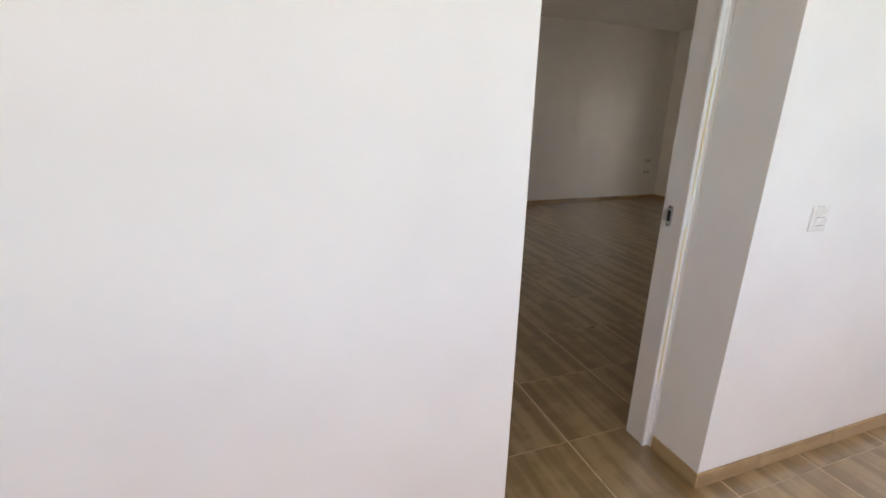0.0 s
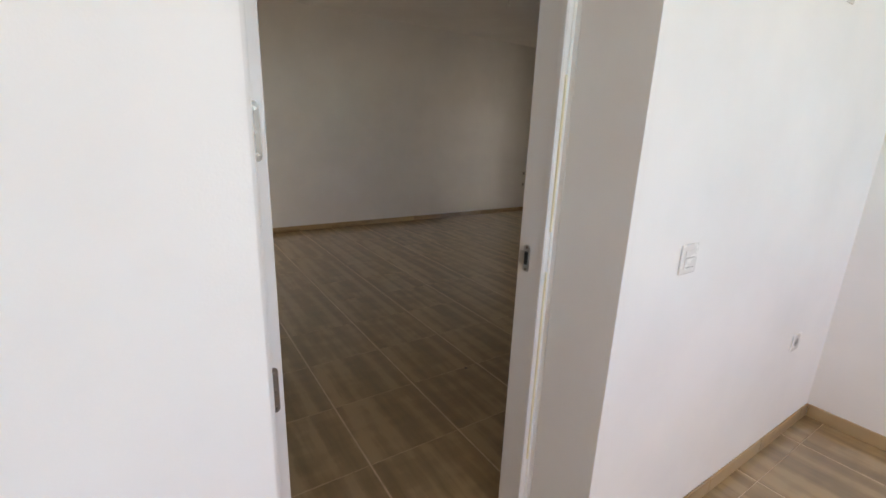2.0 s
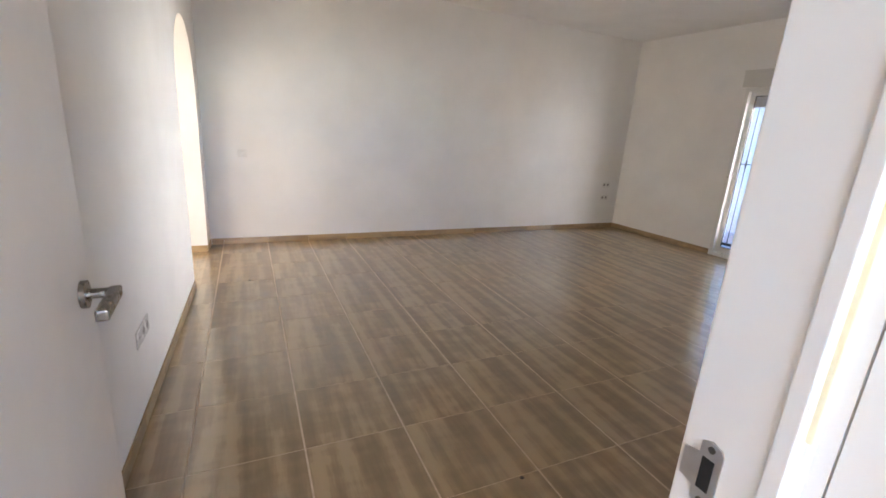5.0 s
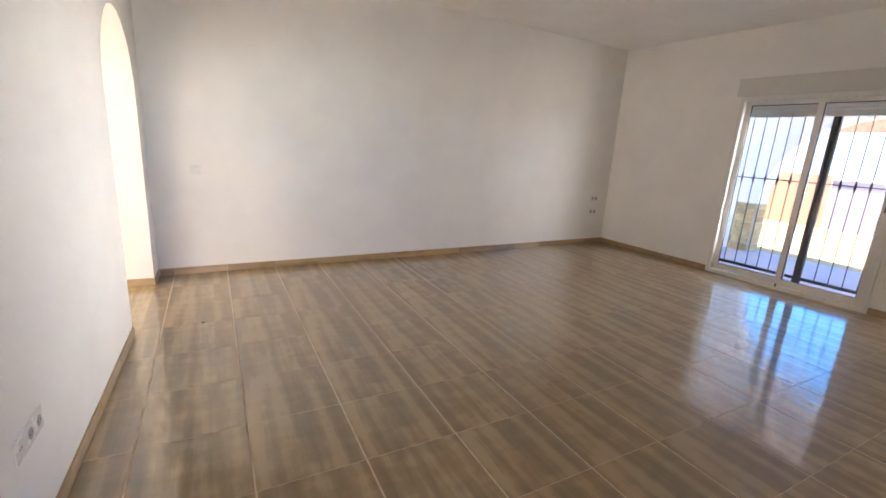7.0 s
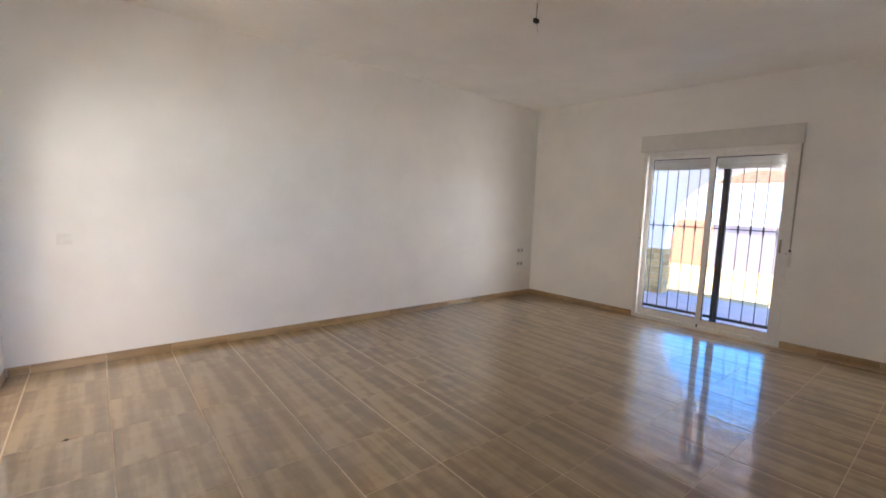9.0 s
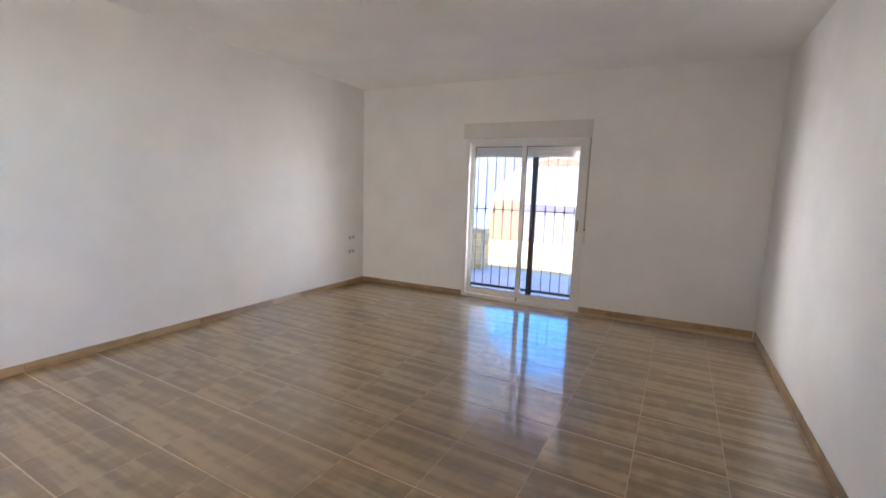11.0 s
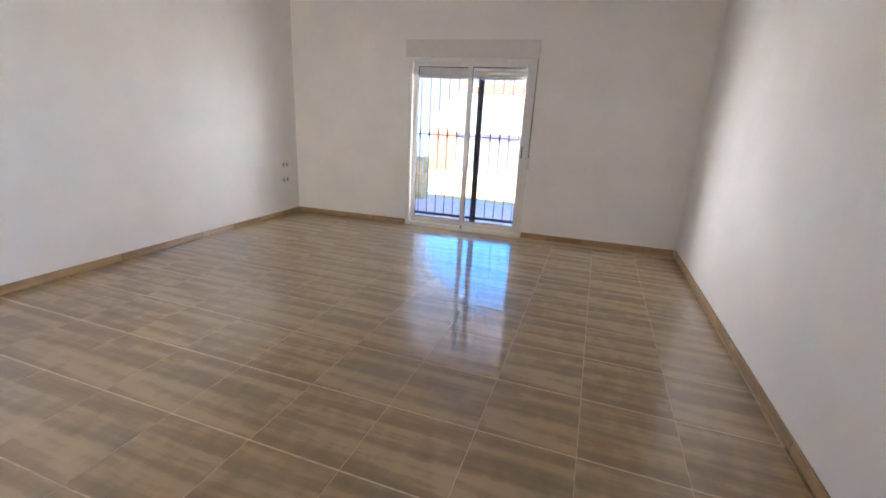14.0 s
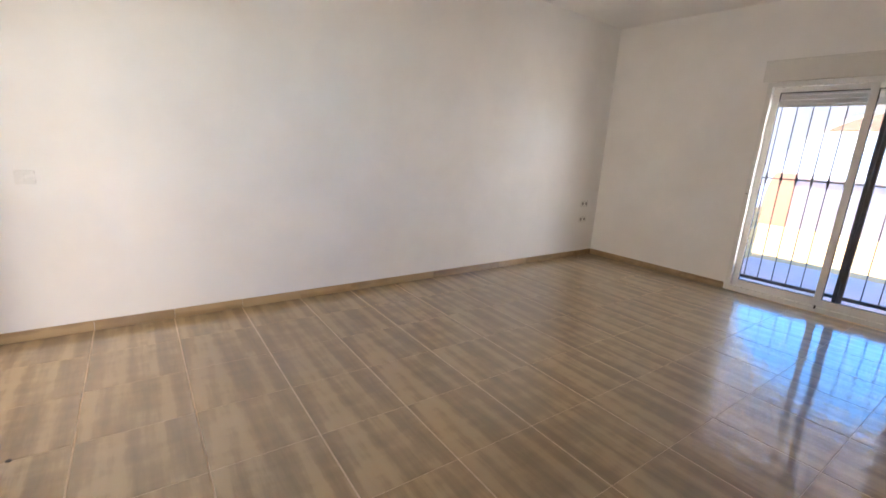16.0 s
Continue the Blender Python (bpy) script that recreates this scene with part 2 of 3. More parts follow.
def wall(name, p0, p1, depth, z0, z1, openings=(), mat=WHITE, label="plain white painted plaster wall", arch=None):
    """Wall from p0 to p1, its visible face on that line and its body depth metres to the left. openings: (s0, s1, z0, z1).
    arch: (s0, s1, spring) of a round-headed opening that reaches the floor."""
    length = math.hypot(p1[0] - p0[0], p1[1] - p0[1])
    holes = list(openings)
    if arch:
        a0, a1, spring = arch
        holes.append((a0, a1, z0, spring + (a1 - a0) / 2 + 0.05))
    ss = sorted({0.0, length, *[v for h in holes for v in h[:2]]})
    zs = sorted({z0, z1, *[v for h in holes for v in h[2:]]})
    solid = lambda i, j: 0 <= i < len(ss) - 1 and 0 <= j < len(zs) - 1 and not any(
        h[0] <= (ss[i] + ss[i + 1]) / 2 <= h[1] and h[2] <= (zs[j] + zs[j + 1]) / 2 <= h[3] for h in holes)
    bm = bmesh.new()
    quad = lambda *c: bm.faces.new([bm.verts.new(v) for v in c])
    for i in range(len(ss) - 1):
        for j in range(len(zs) - 1):
            if not solid(i, j):
                continue
            s, e, lo, hi = ss[i], ss[i + 1], zs[j], zs[j + 1]
            quad((s, 0, lo), (e, 0, lo), (e, 0, hi), (s, 0, hi))
            quad((s, depth, lo), (e, depth, lo), (e, depth, hi), (s, depth, hi))
            if not solid(i - 1, j):
                quad((s, 0, lo), (s, depth, lo), (s, depth, hi), (s, 0, hi))
            if not solid(i + 1, j):
                quad((e, 0, lo), (e, depth, lo), (e, depth, hi), (e, 0, hi))
            if not solid(i, j - 1):
                quad((s, 0, lo), (e, 0, lo), (e, depth, lo), (s, depth, lo))
            if not solid(i, j + 1):
                quad((s, 0, hi), (e, 0, hi), (e, depth, hi), (s, depth, hi))
    if arch:
        c, r, top, n = (a0 + a1) / 2, (a1 - a0) / 2, spring + (a1 - a0) / 2 + 0.05, 40
        for k in range(n):
            u = [c - r * math.cos(math.pi * q / n) for q in (k, k + 1)]
            w = [spring + r * math.sin(math.pi * q / n) for q in (k, k + 1)]
            for y in (0, depth):
                quad((u[0], y, w[0]), (u[1], y, w[1]), (u[1], y, top), (u[0], y, top))
            quad((u[0], 0, w[0]), (u[1], 0, w[1]), (u[1], depth, w[1]), (u[0], depth, w[0]))
    bmesh.ops.remove_doubles(bm, verts=bm.verts, dist=0.0005)
    ob = part(name, bm, mat, None, label)
    ob.matrix_world = wall_pose(p0, p1)
    return tagged(ob, kind="structure", category="wall")


# ---- the plan ----
HEIGHT = 2.82
NW, NE, SE = (-0.206, 5.535), (5.692, 5.640), (5.937, 0.648)
SW = (-0.312, 0.605)
HALL_Y = 0.288

# walls of the large room
wall("wall_north", NE, NW, -0.25, 0, HEIGHT)
wall("wall_west", NW, SW, -0.20, 0, HEIGHT, arch=(0.27, 1.36, 1.58), label="white plaster wall with a round-headed archway")
wall("wall_east", SE, NE, -0.24, 0, HEIGHT, openings=[(1.80, 3.32, 0.0, 2.09)], label="white plaster wall with a balcony door opening")
REVEAL_L, REVEAL_R = -0.137, 0.692
wall("wall_south", (SW[0], 0.617), (SE[0] + 0.3, 0.640), -0.113, 0, HEIGHT, openings=[(REVEAL_L - SW[0], REVEAL_R - SW[0], 0, 2.07)],
     label="white plaster wall round the open door")
# entrance room: deeper wall face with the doorway reveal, side walls, back wall with a window opening
wall("wall_entrance_north", (-2.6, HALL_Y), (2.47, HALL_Y), 0.217, 0, HEIGHT, openings=[(REVEAL_L + 2.6, REVEAL_R + 2.6, 0, 2.07)],
     label="bright white plaster wall with a deep doorway reveal")
wall("wall_entrance_east", (2.47, HALL_Y + 0.2), (2.47, -3.6), 0.2, 0, HEIGHT)
wall("wall_entrance_west", (-2.6, -3.6), (-2.6, HALL_Y + 0.2), 0.2, 0, HEIGHT)
wall("wall_entrance_south", (2.67, -3.45), (-2.8, -3.45), 0.2, 0, HEIGHT, openings=[(0.89, 4.45, 0.90, 2.30)])
# passage beyond the arch
wall("wall_passage_north", (-0.40, 6.45), (-2.45, 6.45), -0.2, 0, HEIGHT)
wall("wall_passage_west", (-2.45, 0.50), (-2.45, 6.65), 0.2, 0, HEIGHT, openings=[(0.86, 4.54, 0.22, 2.28)])
# unseen wall added outside the passage opening to keep blue sky light out
wall("wall_courtyard", (-3.35, -0.5), (-3.35, 7.0), 0.2, -0.16, 3.6, mat=RENDERED, label="unseen white rendered wall added to block sky light")
wall("wall_passage_south", (-0.50, 0.62), (-2.65, 0.62), 0.115, 0, HEIGHT)
wall("wall_passage_east", (-0.42, 5.60), (-0.42, 6.65), -0.2, 0, HEIGHT)

for nm, box, mat in (("ceiling_room", (-0.55, 6.3, 0.5, 5.95), CEILING), ("ceiling_entrance", (-2.8, 2.7, -3.7, 0.5), CEILING), ("ceiling_passage", (-2.7, -0.55, 0.5, 6.7), CEILING),
                     ("ceiling_passage_end", (-0.55, -0.2, 5.95, 6.7), CEILING)):
    tagged(part(nm, block(box[0], box[1], box[2], box[3], HEIGHT, HEIGHT + 0.18), mat, None, "plain white painted plaster ceiling"), category="ceiling", kind="structure")

# ---- floor: base with the joints, ceramic tiles on it ----
floor = tagged(part("floor", block(-2.8, 5.98, -3.7, 6.7, -0.16, -0.0008), GROUT, None, "glossy wood-look ceramic tile floor with pale joints"), category="floor", kind="structure")


# ---- door between the entrance room and the large room ----
door = empty("door_1", pose(0, 0, 0), label="white lacquered interior door standing wide open", category="door", kind="structure")
LINER_R, LINER_TOP = 0.667, 2.045
Y_OUT, Y_IN = 0.527, 0.632


def liner(name, x0, x1, z0, z1):
    return part(name, block(x0, x1, Y_OUT, Y_IN, z0, z1, 0.0025), LACQUER, door)


part("left_jamb", block(REVEAL_L + 0.004, -0.113, 0.5622, Y_IN, 0, LINER_TOP, 0.0025), LACQUER, door)
right_jamb = liner("right_jamb", LINER_R, REVEAL_R - 0.004, 0, LINER_TOP)
liner("head_jamb", REVEAL_L + 0.004, REVEAL_R - 0.004, LINER_TOP, 2.066)
# rebate strip that the leaf closes against
part("left_stop", block(REVEAL_L + 0.004, -0.089, Y_OUT - 0.003, 0.562, 0, LINER_TOP, 0.003), LACQUER, door)
part("right_stop", block(LINER_R - 0.004, LINER_R, Y_OUT + 0.001, 0.545, 0, LINER_TOP, 0.0015), LACQUER, door)
# rough joint between jamb and plaster
part("right_caulk", block(LINER_R + 0.015, REVEAL_R + 0.002, 0.5225, Y_OUT + 0.004, 0.004, 2.06, 0.005, 3), CAULK, door, "rounded white caulk line")
for lo, hi in ((0.33, 0.98), (1.10, 1.52)):
    part("sealant", block(LINER_R + 0.0105, LINER_R + 0.0155, Y_OUT - 0.0055, Y_OUT + 0.002, lo, hi, 0.0015), FOAM, door, "strip of bare yellow sealant")
part("left_caulk", block(REVEAL_L - 0.001, REVEAL_L + 0.008, 0.519, Y_OUT + 0.004, 0.004, 2.06, 0.003, 3), CAULK, door)

# strike plate on the closing side, lip towards the room
strike = part("strike_plate", outline([(0.612 - 0.6, 0.062), (0.600 - 0.6, 0.070), (0.586 - 0.6, 0.064), (0.582 - 0.6, 0.052), (0.582 - 0.6, -0.052), (0.586 - 0.6, -0.064), (0.600 - 0.6, -0.070),
                                       (0.612 - 0.6, -0.062), (0.613 - 0.6, -0.036), (0.633 - 0.6, -0.030), (0.633 - 0.6, 0.030), (0.613 - 0.6, 0.036)], 0.002, "x"), STEEL, door, "bright steel strike plate")
strike.location = (LINER_R - 0.0022, 0.598, 1.005)
strike.scale = (1, 0.85, 0.62)
part("latch_hole", block(LINER_R - 0.0035, LINER_R - 0.0015, 0.590, 0.604, 0.985, 1.026, 0.0005), DARK, door)
for z in (0.971, 1.039):
    part("screw", rod((LINER_R - 0.0035, 0.596, z), (LINER_R - 0.0015, 0.596, z), 0.0042, 10), NICKEL, door)

# leaf, turned about its hinge line a little past square
leaf = part("leaf", block(-0.036, 0.0, 0.0, 0.722, 0.008, 2.035, 0.0025), LACQUER, door, "smooth white lacquered door leaf")
leaf.matrix_world = pose(-0.0465, 0.640, 0, 0, 0, 3.2)
LEVER_Y, LEVER_Z = 0.650, 1.034
for side, x in ((1, 0.0), (-1, -0.036)):
    ros = part("rosette", rod((x, LEVER_Y, LEVER_Z), (x + side * 0.009, LEVER_Y, LEVER_Z), 0.026, 24), NICKEL, leaf, "round satin nickel rosette")
    lever = bmesh.new()
    add_rod(lever, (x + side * 0.007, LEVER_Y, LEVER_Z), (x + side * 0.050, LEVER_Y, LEVER_Z), 0.0095, 16)
    add_box(lever, min(x + side * 0.040, x + side * 0.060), max(x + side * 0.040, x + side * 0.060), LEVER_Y - 0.118, LEVER_Y + 0.011, LEVER_Z - 0.010, LEVER_Z + 0.010, 0.004)
    part("lever_handle", lever, NICKEL, leaf, "satin nickel lever handle")
part("latch_plate", block(-0.029, -0.007, 0.7215, 0.7232, 0.93, 1.11, 0.0005), STEEL, leaf)
for z in (1.352, 0.765):
    hinge = part("hinge", outline(pill(0.020, 0.118), 0.0022, "y"), PALE_NICKEL, leaf, "satin nickel hinge plate with screws")
    hinge.location = (-0.021, -0.0022, z)
    flag = bmesh.new()
    add_box(flag, -0.048, -0.018, -0.0030, -0.0004, z - 0.004, z + 0.030, 0.0006)
    part("hinge_wing", flag, PALE_NICKEL, leaf)
    knuckle = bmesh.new()
    add_rod(knuckle, (-0.048, 0.002, z - 0.004), (-0.048, 0.002, z + 0.032), 0.0062, 14)
    add_rod(knuckle, (-0.048, 0.002, z - 0.046), (-0.048, 0.002, z - 0.006), 0.0062, 14)
    add_rod(knuckle, (-0.048, 0.002, z - 0.05), (-0.048, 0.002, z + 0.035), 0.0035, 10)
    part("hinge_barrel", knuckle, NICKEL, leaf)
    for dz in (-0.045, 0.0, 0.045):
        scr = bmesh.new()
        add_rod(scr, (-0.021, -0.0034, z + dz), (-0.021, -0.0015, z + dz), 0.0046, 14)
        part("hinge_screw", scr, NICKEL, leaf)


# ---- skirting of cut tiles ----
def skirting(name, p0, p1, s0, s1, first=0.2):
    """Skirting along the wall face p0-p1 (room on the right-hand side of the way) from s0 to s1."""
    holder = empty(name, wall_pose(p0, p1), label="row of wood-look tile skirting along the wall foot", category="baseboard", kind="structure")
    cuts, s = [s0], s0 + first
    while s < s1 - 0.02:
        cuts.append(s)
        s += 0.45
    cuts.append(s1)
    for a, b in zip(cuts, cuts[1:]):
        bm = block(a - (a + b) / 2 + 0.0008, b - (a + b) / 2 - 0.0008, -0.0045, 0.0045, 0.0, 0.068, 0.002, 1)
        ob = part("skirting_tile", bm, SKIRT, holder)
        ob.location = ((a + b) / 2, -0.0048, 0.0004)


north_len = math.hypot(NE[0] - NW[0], NE[1] - NW[1])
skirting("baseboard_north", NW, NE, 0.012, north_len - 0.012, 0.12)
east_len = math.hypot(SE[0] - NE[0], SE[1] - NE[1])
skirting("baseboard_east_a", NE, SE, 0.001, 1.655, 0.31)
skirting("baseboard_east_b", NE, SE, 3.215, east_len - 0.012, 0.3)
skirting("baseboard_south", (SE[0], 0.640), (REVEAL_R, 0.622), 0.001, SE[0] - REVEAL_R - 0.05, 0.2)
west_len = math.hypot(SW[0] - NW[0], SW[1] - NW[1])
WX = lambda s: (SW[0] + (NW[0] - SW[0]) * s / west_len, SW[1] + (NW[1] - SW[1]) * s / west_len)
skirting("baseboard_west_a", SW, NW, 0.012, west_len - 1.361, 0.4)
skirting("baseboard_west_b", SW, NW, west_len - 0.27, west_len - 0.001, 0.2)
jamb_at = WX(west_len - 0.27)
skirting("baseboard_arch", (jamb_at[0] - 0.20, jamb_at[1] + 0.004), (jamb_at[0], jamb_at[1]), 0.0, 0.20, 0.5)
skirting("baseboard_reveal", (REVEAL_R, 0.505), (REVEAL_R, HALL_Y), 0.0, 0.505 - HALL_Y + 0.0095, 0.5)
skirting("baseboard_entrance", (2.47, HALL_Y), (0.0, HALL_Y), 0.0, 2.47 - REVEAL_R, 0.33)
bpy.data.objects["baseboard_entrance"].matrix_world = wall_pose((REVEAL_R, HALL_Y), (2.47, HALL_Y))
skirting("baseboard_entrance_left", (-2.6, HALL_Y), (REVEAL_L, HALL_Y), 0.0, 2.6 + REVEAL_L, 0.33)
skirting("baseboard_entrance_side", (2.47, HALL_Y), (2.47, -3.4), 0.01, 3.6, 0.33)
skirting("baseboard_passage", (-2.45, 6.45), (-0.42, 6.45), 0.0, 2.03, 0.2)


# ---- balcony door: frame, two sliding sashes, shutter ----
EAST = wall_pose(NE, SE)  # x runs along the east wall from the north corner, y points outdoors
U0, U1, TOP = 1.665, 3.205, 2.088
win = empty("window_1", EAST, label="white aluminium sliding balcony door, closed", category="window", kind="structure")
fr = bmesh.new()
add_box(fr, U0, U0 + 0.045, -0.012, 0.075, 0.0, TOP, 0.003)
part("left_frame", fr, ALUMINIUM, win)
part("right_frame", block(U1 - 0.045, U1, -0.012, 0.075, 0.0, TOP, 0.003), ALUMINIUM, win)
part("top_frame", block(U0 + 0.045, U1 - 0.045, -0.012, 0.075, TOP - 0.045, TOP, 0.003), ALUMINIUM, win)
part("sill_track", block(U0 + 0.045, U1 - 0.045, -0.012, 0.075, 0.0, 0.045, 0.003), ALUMINIUM, win)
MID = (U0 + U1) / 2


def sash(u0, u1, y0, y1, label):
    s = empty("sash", pose(0, 0, 0), label=label)
    s.parent = win
    w, z0, z1 = 0.055, 0.046, TOP - 0.046
    part("stile", block(u0, u0 + w, y0, y1, z0, z1, 0.003), ALUMINIUM, s)
    part("stile", block(u1 - w, u1, y0, y1, z0, z1, 0.003), ALUMINIUM, s)
    part("bottom_rail", block(u0 + w, u1 - w, y0, y1, z0, z0 + 0.075, 0.003), ALUMINIUM, s)
    part("top_rail", block(u0 + w, u1 - w, y0, y1, z1 - 0.045, z1, 0.003), ALUMINIUM, s)
    ym = (y0 + y1) / 2
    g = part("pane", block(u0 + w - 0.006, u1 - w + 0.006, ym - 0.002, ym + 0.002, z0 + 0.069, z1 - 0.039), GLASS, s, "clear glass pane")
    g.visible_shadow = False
    gk = bmesh.new()
    for a, b, c, d in ((u0 + w, u1 - w, z1 - 0.052, z1 - 0.045), (u0 + w, u1 - w, z0 + 0.075, z0 + 0.080), (u0 + w, u0 + w + 0.005, z0 + 0.08, z1 - 0.052), (u1 - w - 0.005, u1 - w, z0 + 0.08, z1 - 0.052)):
        add_box(gk, a, b, ym - 0.009, ym + 0.009, c, d)
    part("gasket", gk, RUBBER, s)


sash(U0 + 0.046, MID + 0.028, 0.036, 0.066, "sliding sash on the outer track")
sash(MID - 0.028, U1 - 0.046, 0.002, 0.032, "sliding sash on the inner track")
part("catch", block(MID - 0.010, MID + 0.004, -0.016, 0.002, 0.030, 0.062, 0.002), DARK, win)
for u, z in ((U0 + 0.02, 1.02), (U1 - 0.02, 0.98)):
    part("fixing_cap", rod((u, -0.015, z), (u, -0.010, z), 0.007, 10), HOLE, win)
part("recessed_pull", block(U1 - 0.085, U1 - 0.068, -0.002, 0.004, 0.98, 1.12, 0.002), NICKEL, win)

shutter = empty("roller_shutter", EAST, label="white plastic roller shutter, rolled up almost fully", category="shutter")
casing = bmesh.new()
add_box(casing, U0 - 0.045, U1 + 0.022, -0.028, 0.0, TOP + 0.003, TOP + 0.192, 0.006, 3)
part("casing", casing, PVC, shutter, "white plastic shutter box cover")
part("casing_lip", block(U0 - 0.049, U1 + 0.026, -0.033, 0.0, TOP + 0.178, TOP + 0.198, 0.004), PVC, shutter)
for i in range(4):
    z = 1.895 + i * 0.042
    sl = bmesh.new()
    add_box(sl, U0 + 0.02, U1 - 0.02, 0.092, 0.103, z, z + 0.039, 0.004)
    part("slat", sl, PVC, shutter)
part("bottom_slat", block(U0 + 0.02, U1 - 0.02, 0.088, 0.106, 1.868, 1.893, 0.004), PVC, shutter)
for u in (U0 + 0.002, U1 - 0.024):
    part("guide_rail", block(u, u + 0.022, 0.082, 0.114, 0.0, TOP, 0.002), ALUMINIUM, shutter)
part("strap", block(U1 + 0.003, U1 + 0.017, -0.0125, -0.0105, 1.02, TOP + 0.004), STRAP, shutter, "grey woven pull strap")
part("strap_winder", block(U1 - 0.006, U1 + 0.026, -0.016, 0.0, 0.845, 1.005, 0.004), PVC, shutter, "white strap winder plate")
part("strap_slot", block(U1 + 0.000, U1 + 0.020, -0.0175, -0.010, 1.000, 1.020, 0.002), DARK, shutter)

# ---- security grille outside the balcony door ----
grille = empty("security_grille", EAST, label="black painted iron security grille with two gates", category="grille")
GY = 0.165
OPEN0, OPEN1 = U0 + 0.01, U1 - 0.01
part("bottom_bar", block(OPEN0, OPEN1, GY - 0.015, GY + 0.015, 0.130, 0.162, 0.002), IRON, grille)
part("top_bar", block(OPEN0, OPEN1, GY - 0.015, GY + 0.015, 2.03, 2.06, 0.002), IRON, grille)
part("middle_bar", block(OPEN0, OPEN1, GY - 0.006, GY + 0.006, 1.184, 1.196, 0.002), IRON, grille)
GM = 2.545
for u in (GM - 0.018, GM + 0.018):
    part("gate_stile", block(u - 0.0165, u + 0.0165, GY - 0.02, GY + 0.02, 0.03, 1.965, 0.002), IRON, grille)
part("lock_box", block(GM - 0.03, GM + 0.035, GY - 0.028, GY + 0.028, 0.28, 0.42, 0.004), IRON, grille)
bars = [1.772, 1.895, 2.018, 2.140, 2.262, 2.385, 2.702, 2.822, 2.940, 3.058]
for u in bars:
    part("bar", rod((u, GY, 0.14), (u, GY, 2.04), 0.0048, 10), IRON, grille)
    col = bmesh.new()
    add_rod(col, (u, GY, 1.13), (u, GY, 1.19), 0.007, 10, 0.013)
    add_rod(col, (u, GY, 1.19), (u, GY, 1.245), 0.013, 10, 0.007)
    part("collar", col, IRON, grille)


# ---- electrical fittings ----
def plate_thing(name, m, w, h, label, category):
    """Empty on a wall: x along the wall, y into the room is negative, z up."""
    holder = empty(name, m, label=label, category=category)
    part("cover", block(-w / 2, w / 2, -0.0098, 0.0, -h / 2, h / 2, 0.0065, 3), PLASTIC, holder)
    holder.matrix_world = m @ Matrix.Diagonal((1, 0.6, 1, 1))
    return holder


def on_wall(p0, p1, s, z):
    return wall_pose(p0, p1) @ Matrix.Translation((s, 0, z))


def schuko(holder, u, z):
    part("socket_well", rod((u, -0.0115, z), (u, -0.0095, z), 0.0195, 20), HOLE, holder)
    for du in (-0.0095, 0.0095):
        part("pin_hole", rod((u + du, -0.0122, z), (u + du, -0.0110, z), 0.003, 8), DARK, holder)


def rockers(holder, w, heights):
    for z, h in heights:
        part("rocker", block(-w / 2, w / 2, -0.0135, -0.009, z - h / 2, z + h / 2, 0.0015), PLASTIC, holder)
        part("shadow_gap", block(-w / 2 + 0.004, w / 2 - 0.004, -0.0142, -0.0134, z - h / 2 + 0.003, z - h / 2 + 0.0052), HOLE, holder)


def entrance(x, z):
    return pose(x, HALL_Y, z, 0, 0, 0)


sw = plate_thing("light_switch", entrance(0.985, 1.045), 0.085, 0.088, "white two-gang light switch on the entrance wall", "switch")
rockers(sw, 0.050, [(0.014, 0.026), (-0.014, 0.026)])
so = plate_thing("wall_socket", entrance(2.035, 0.526), 0.080, 0.080, "white single socket low on the entrance wall", "socket")
schuko(so, 0, 0)
th = plate_thing("junction_cover", entrance(1.66, 1.865), 0.110, 0.110, "white blank cover plate high on the wall", "cover plate")
part("seam", block(-0.04, 0.04, -0.0108, -0.0098, -0.036, -0.034), HOLE, th)
fs = plate_thing("light_switch", on_wall(NW, NE, 0.365, 0.995), 0.090, 0.080, "white double light switch on the long wall", "switch")
for u in (-0.024, 0.024):
    part("rocker", block(u - 0.021, u + 0.021, -0.014, -0.009, -0.026, 0.026, 0.002), PLASTIC, fs)
for z, nm in ((0.690, "white double socket near the room corner"), (0.487, "white double aerial outlet near the room corner")):
    o = plate_thing("wall_socket", on_wall(NW, NE, 5.625, z), 0.150, 0.080, nm, "socket")
    schuko(o, -0.036, 0)
    schuko(o, 0.036, 0)
ts = plate_thing("wall_socket", on_wall(SW, NW, 1.918, 0.402), 0.225, 0.082, "white triple outlet with two sockets and aerial point", "socket")
schuko(ts, 0.074, 0)
schuko(ts, 0.004, 0)
for du in (-0.083, -0.068):
    part("aerial_point", rod((du, -0.0115, 0.002), (du, -0.0095, 0.002), 0.0048, 10), HOLE, ts)

# bare lamp cable
LX, LY = 2.85, 3.38
lamp = empty("pendant_cable", pose(LX, LY, HEIGHT), label="bare ceiling cable with black terminal block and loose white wire", category="lamp cable")
part("ceiling_cap", rod((0, 0, -0.012), (0, 0, 0), 0.022, 16), PLASTIC, lamp)
part("cable", rod((0, 0, -0.125), (0.004, 0, -0.008), 0.0045, 8), STRAP, lamp)
part("terminal_block", block(-0.022, 0.022, -0.012, 0.012, -0.150, -0.122, 0.004), DARK, lamp)
part("loose_wire", rod((0.010, 0, -0.15), (0.026, 0.004, -0.212), 0.0022, 6), STRAP, lamp)
part("wire_end", rod((0.026, 0.004, -0.222), (0.026, 0.004, -0.208), 0.006, 10), PLASTIC, lamp)

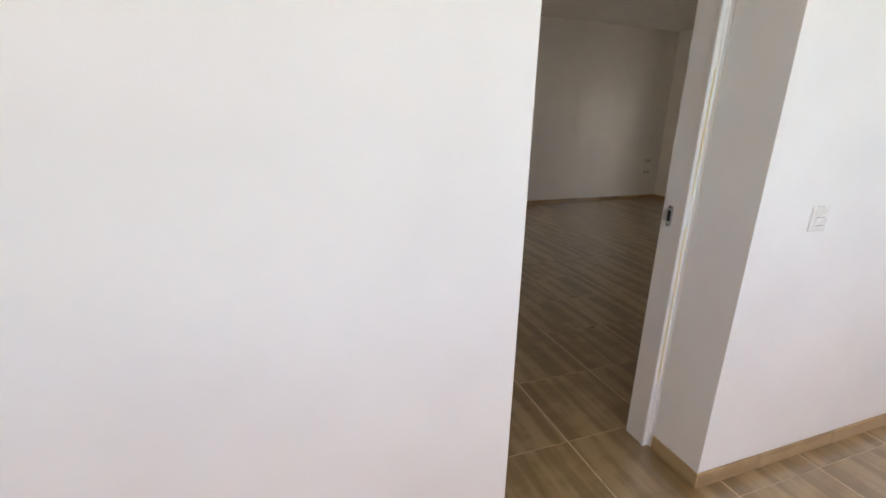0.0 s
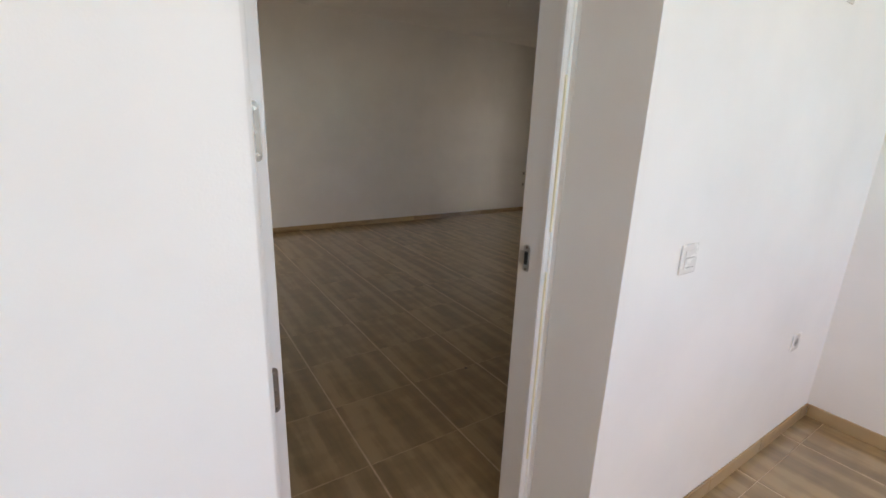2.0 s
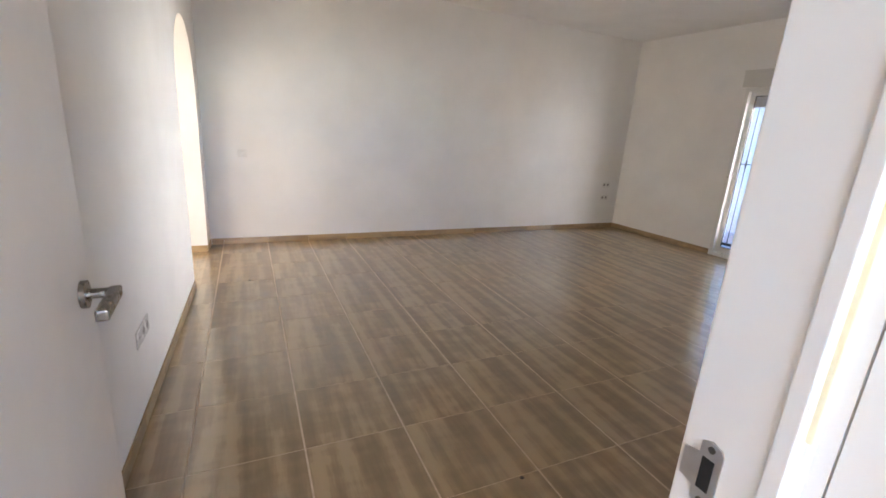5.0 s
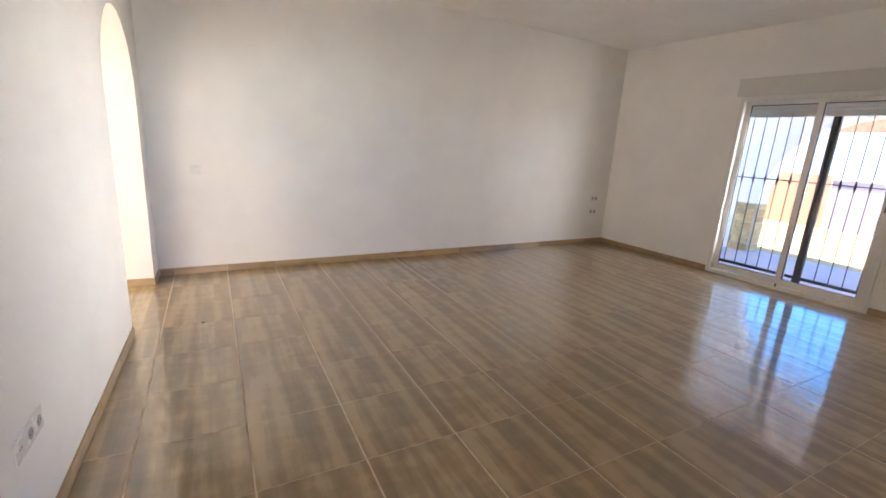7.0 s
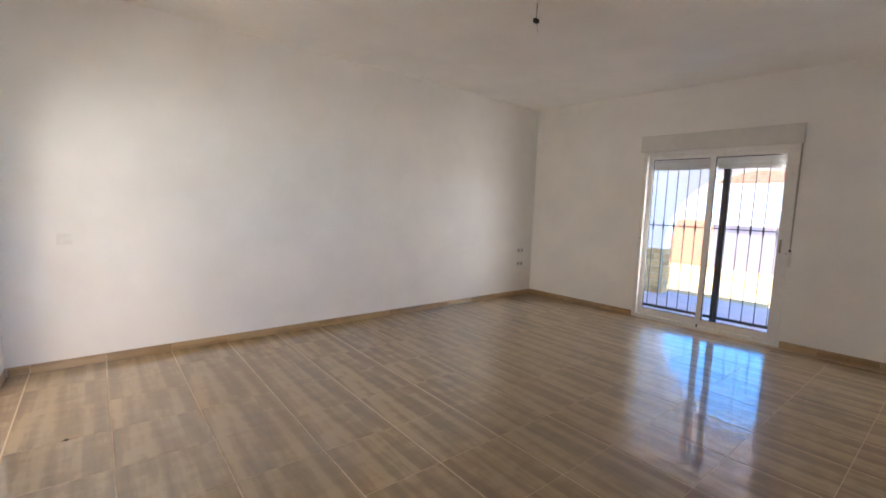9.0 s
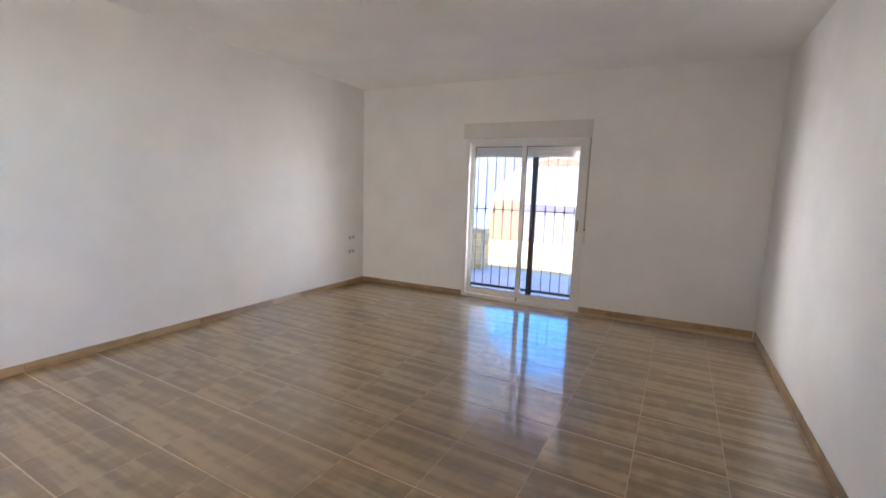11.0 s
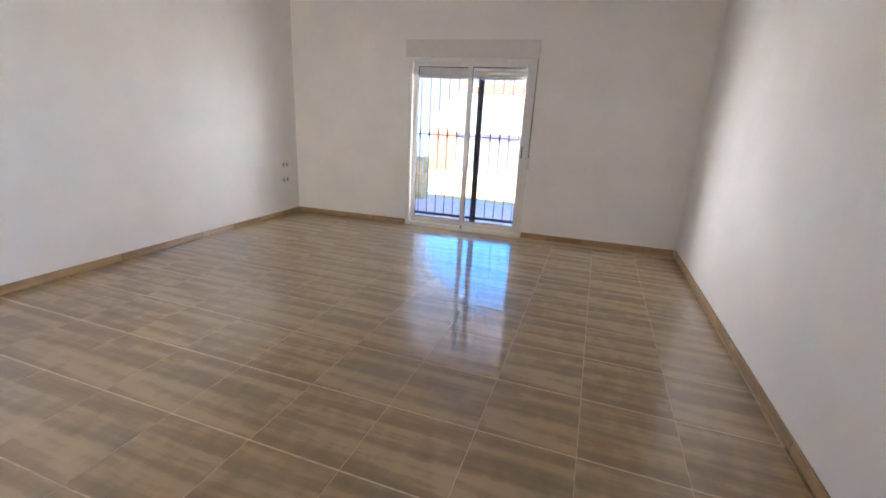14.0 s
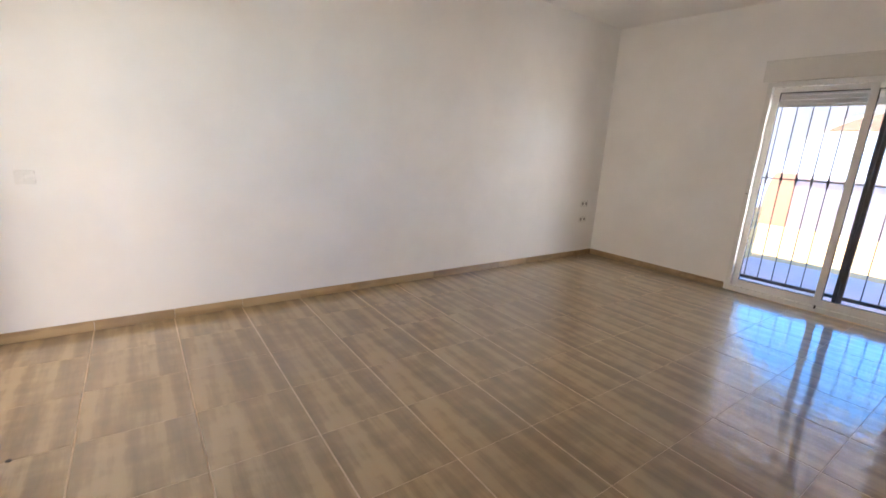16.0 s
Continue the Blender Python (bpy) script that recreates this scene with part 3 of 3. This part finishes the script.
# crumbs of dried mortar left on the tiles
for cx, cy, w in ((1.178, 1.537, 0.016), (0.174, 4.257, 0.018)):
    bm = bmesh.new()
    bmesh.ops.create_icosphere(bm, subdivisions=2, radius=w / 2)
    for v in bm.verts:
        v.co = Vector((v.co.x * 1.3, v.co.y, max(v.co.z, -w * 0.2) * 0.5)) * (1 + 0.35 * noise.noise(v.co * 160))
    low = min(v.co.z for v in bm.verts)
    crumb = part("mortar_crumb", bm, DEBRIS, None, "small dark crumb of dried mortar on the tiles")
    crumb.location = (cx, cy, -low)
    tagged(crumb, category="debris")

# ---- porch and surroundings ----
PX = 7.93
tagged(part("porch_floor", block(5.98, PX + 0.36, -0.4, 5.6, -0.30, -0.055), PORCH_FLOOR, None, "grey-blue paved porch floor in shade"), category="paving", kind="structure")
wall("wall_porch_front", (PX, 1.2), (PX, 5.4), -0.28, -0.30, 2.75, openings=(), mat=RENDERED, label="white rendered porch wall with a wide arch", arch=(2.07 - 1.2, 4.62 - 1.2, 0.755))
tagged(part("ceiling_porch", block(6.0, PX + 0.3, -1.2, 5.55, 2.75, 2.93), RENDERED, None, "white rendered porch ceiling"), category="ceiling", kind="structure")

pier = empty("stone_pier", pose(PX, 4.62, -0.055), label="golden natural stone cladding on the arch pier", category="stone cladding")
part("mortar_bed", block(-0.020, 0.0, 0.0, 0.29, 0, 0.78), MORTAR, pier)
part("mortar_bed", block(0.0, 0.27, -0.012, 0.0, 0, 0.78), MORTAR, pier)
part("capping", block(-0.05, 0.0, -0.03, 0.31, 0.782, 0.812, 0.006), RENDERED, pier, "thin pale capping slab")
z = 0.01
while z < 0.74:
    h = random.uniform(0.07, 0.13)
    h = min(h, 0.775 - z)
    y = 0.0
    while y < 0.27:
        w = min(random.uniform(0.08, 0.17), 0.29 - y)
        if w > 0.03:
            part("stone", block(-0.020 - random.uniform(0.012, 0.026), -0.018, y + 0.005, y + w - 0.005, z + 0.004, z + h - 0.004, 0.006, 1), STONE, pier)
        y += w
    part("stone", block(0.01, 0.26, -0.012 - random.uniform(0.01, 0.02), -0.010, z + 0.004, z + h - 0.004, 0.006, 1), STONE, pier)
    z += h

tagged(part("ground", block(5.985, 700, -600, 600, -0.60, -0.075), EARTH, None, "pale ochre sunlit yard paving"), category="ground", kind="structure")
gw = empty("garden_wall", pose(13.2, 3.4, -0.075), label="low white rendered garden wall across the yard", category="garden wall")
part("panel", block(0, 0.2, -14, 14, 0, 1.14), SHADED_RENDER, gw)
part("coping", block(-0.04, 0.24, -14.02, 14.02, 1.143, 1.19, 0.01), RENDERED, gw)
part("gate_pier", block(-0.06, 0.30, 2.3, 3.6, 0, 1.24, 0.01), TERRACOTTA, gw, "terracotta rendered wall pier")


def house(name, x, y, w, d, h, mat, label):
    hs = empty(name, pose(x, y, -0.075), label=label, category="house")
    part("walls", block(0, d, -w / 2, w / 2, 0, h), mat, hs)
    pts = [(-w / 2 - 0.35, h + 0.003), (w / 2 + 0.35, h + 0.003), (w / 2 + 0.35, h + 0.15), (0, h + 1.1), (-w / 2 - 0.35, h + 0.15)]
    rb = outline(pts, d + 0.8, "x")
    bmesh.ops.translate(rb, verts=rb.verts, vec=(-0.4, 0, 0))
    part("roof", rb, ROOF, hs, "low clay tiled roof")


# added out of view: its sunlit face throws light through the balcony door
sw_ = empty("boundary_wall", pose(6.2, 9.2, -0.075), label="unseen white rendered wall added to bounce sunlight indoors", category="garden wall")
part("panel", block(0, 7.0, 0, 0.2, 0, 2.3), RENDERED, sw_)
part("coping", block(-0.04, 7.04, -0.04, 0.24, 2.303, 2.36, 0.01), RENDERED, sw_)

house("neighbour_house", 24.0, 9.2, 10, 8, 2.9, RENDERED, "white rendered single-storey neighbouring house in sunlight")

# ---- ceramic tiles, laid on the floor base ----
SIZE, GX, GY2 = 0.45, 0.0072, 0.0024
ORIGIN = (-0.0789, 2.0024)


def tile_mesh(w, d):
    bm = bmesh.new()
    a, b, c = w / 2, d / 2, 0.0010
    low = [bm.verts.new(v) for v in ((-a, -b, -0.004), (a, -b, -0.004), (a, b, -0.004), (-a, b, -0.004))]
    rim = [bm.verts.new(v) for v in ((-a, -b, -c), (a, -b, -c), (a, b, -c), (-a, b, -c))]
    top = [bm.verts.new(v) for v in ((-a + c, -b + c, 0), (a - c, -b + c, 0), (a - c, b - c, 0), (-a + c, b - c, 0))]
    bm.faces.new(top)
    for i in range(4):
        j = (i + 1) % 4
        bm.faces.new((low[i], low[j], rim[j], rim[i]))
        bm.faces.new((rim[i], rim[j], top[j], top[i]))
    me = bpy.data.meshes.new("tile")
    bm.to_mesh(me)
    bm.free()
    me.materials.append(TILE)
    return me


FULL = tile_mesh(SIZE - GX, SIZE - GY2)
LAID = [(-0.36, 5.96, 0.45, 5.62), (-2.5, 2.5, -3.5, 0.45), (-2.45, -0.36, 0.5, 6.45)]
for i in range(-7, 15):
    for j in range(-13, 12):
        cx, cy = ORIGIN[0] + (i + 0.5) * SIZE, ORIGIN[1] + (j + 0.5) * SIZE
        if not any(x0 - 0.3 < cx < x1 + 0.1 and y0 < cy < y1 + 0.3 for x0, x1, y0, y1 in LAID):
            continue
        if cy < 0.25 and cx > 2.6:
            continue
        if cx > 5.72:
            continue
        ob = new("tile", FULL)
        ob.parent = floor
        ob.location = (cx, cy, 0)
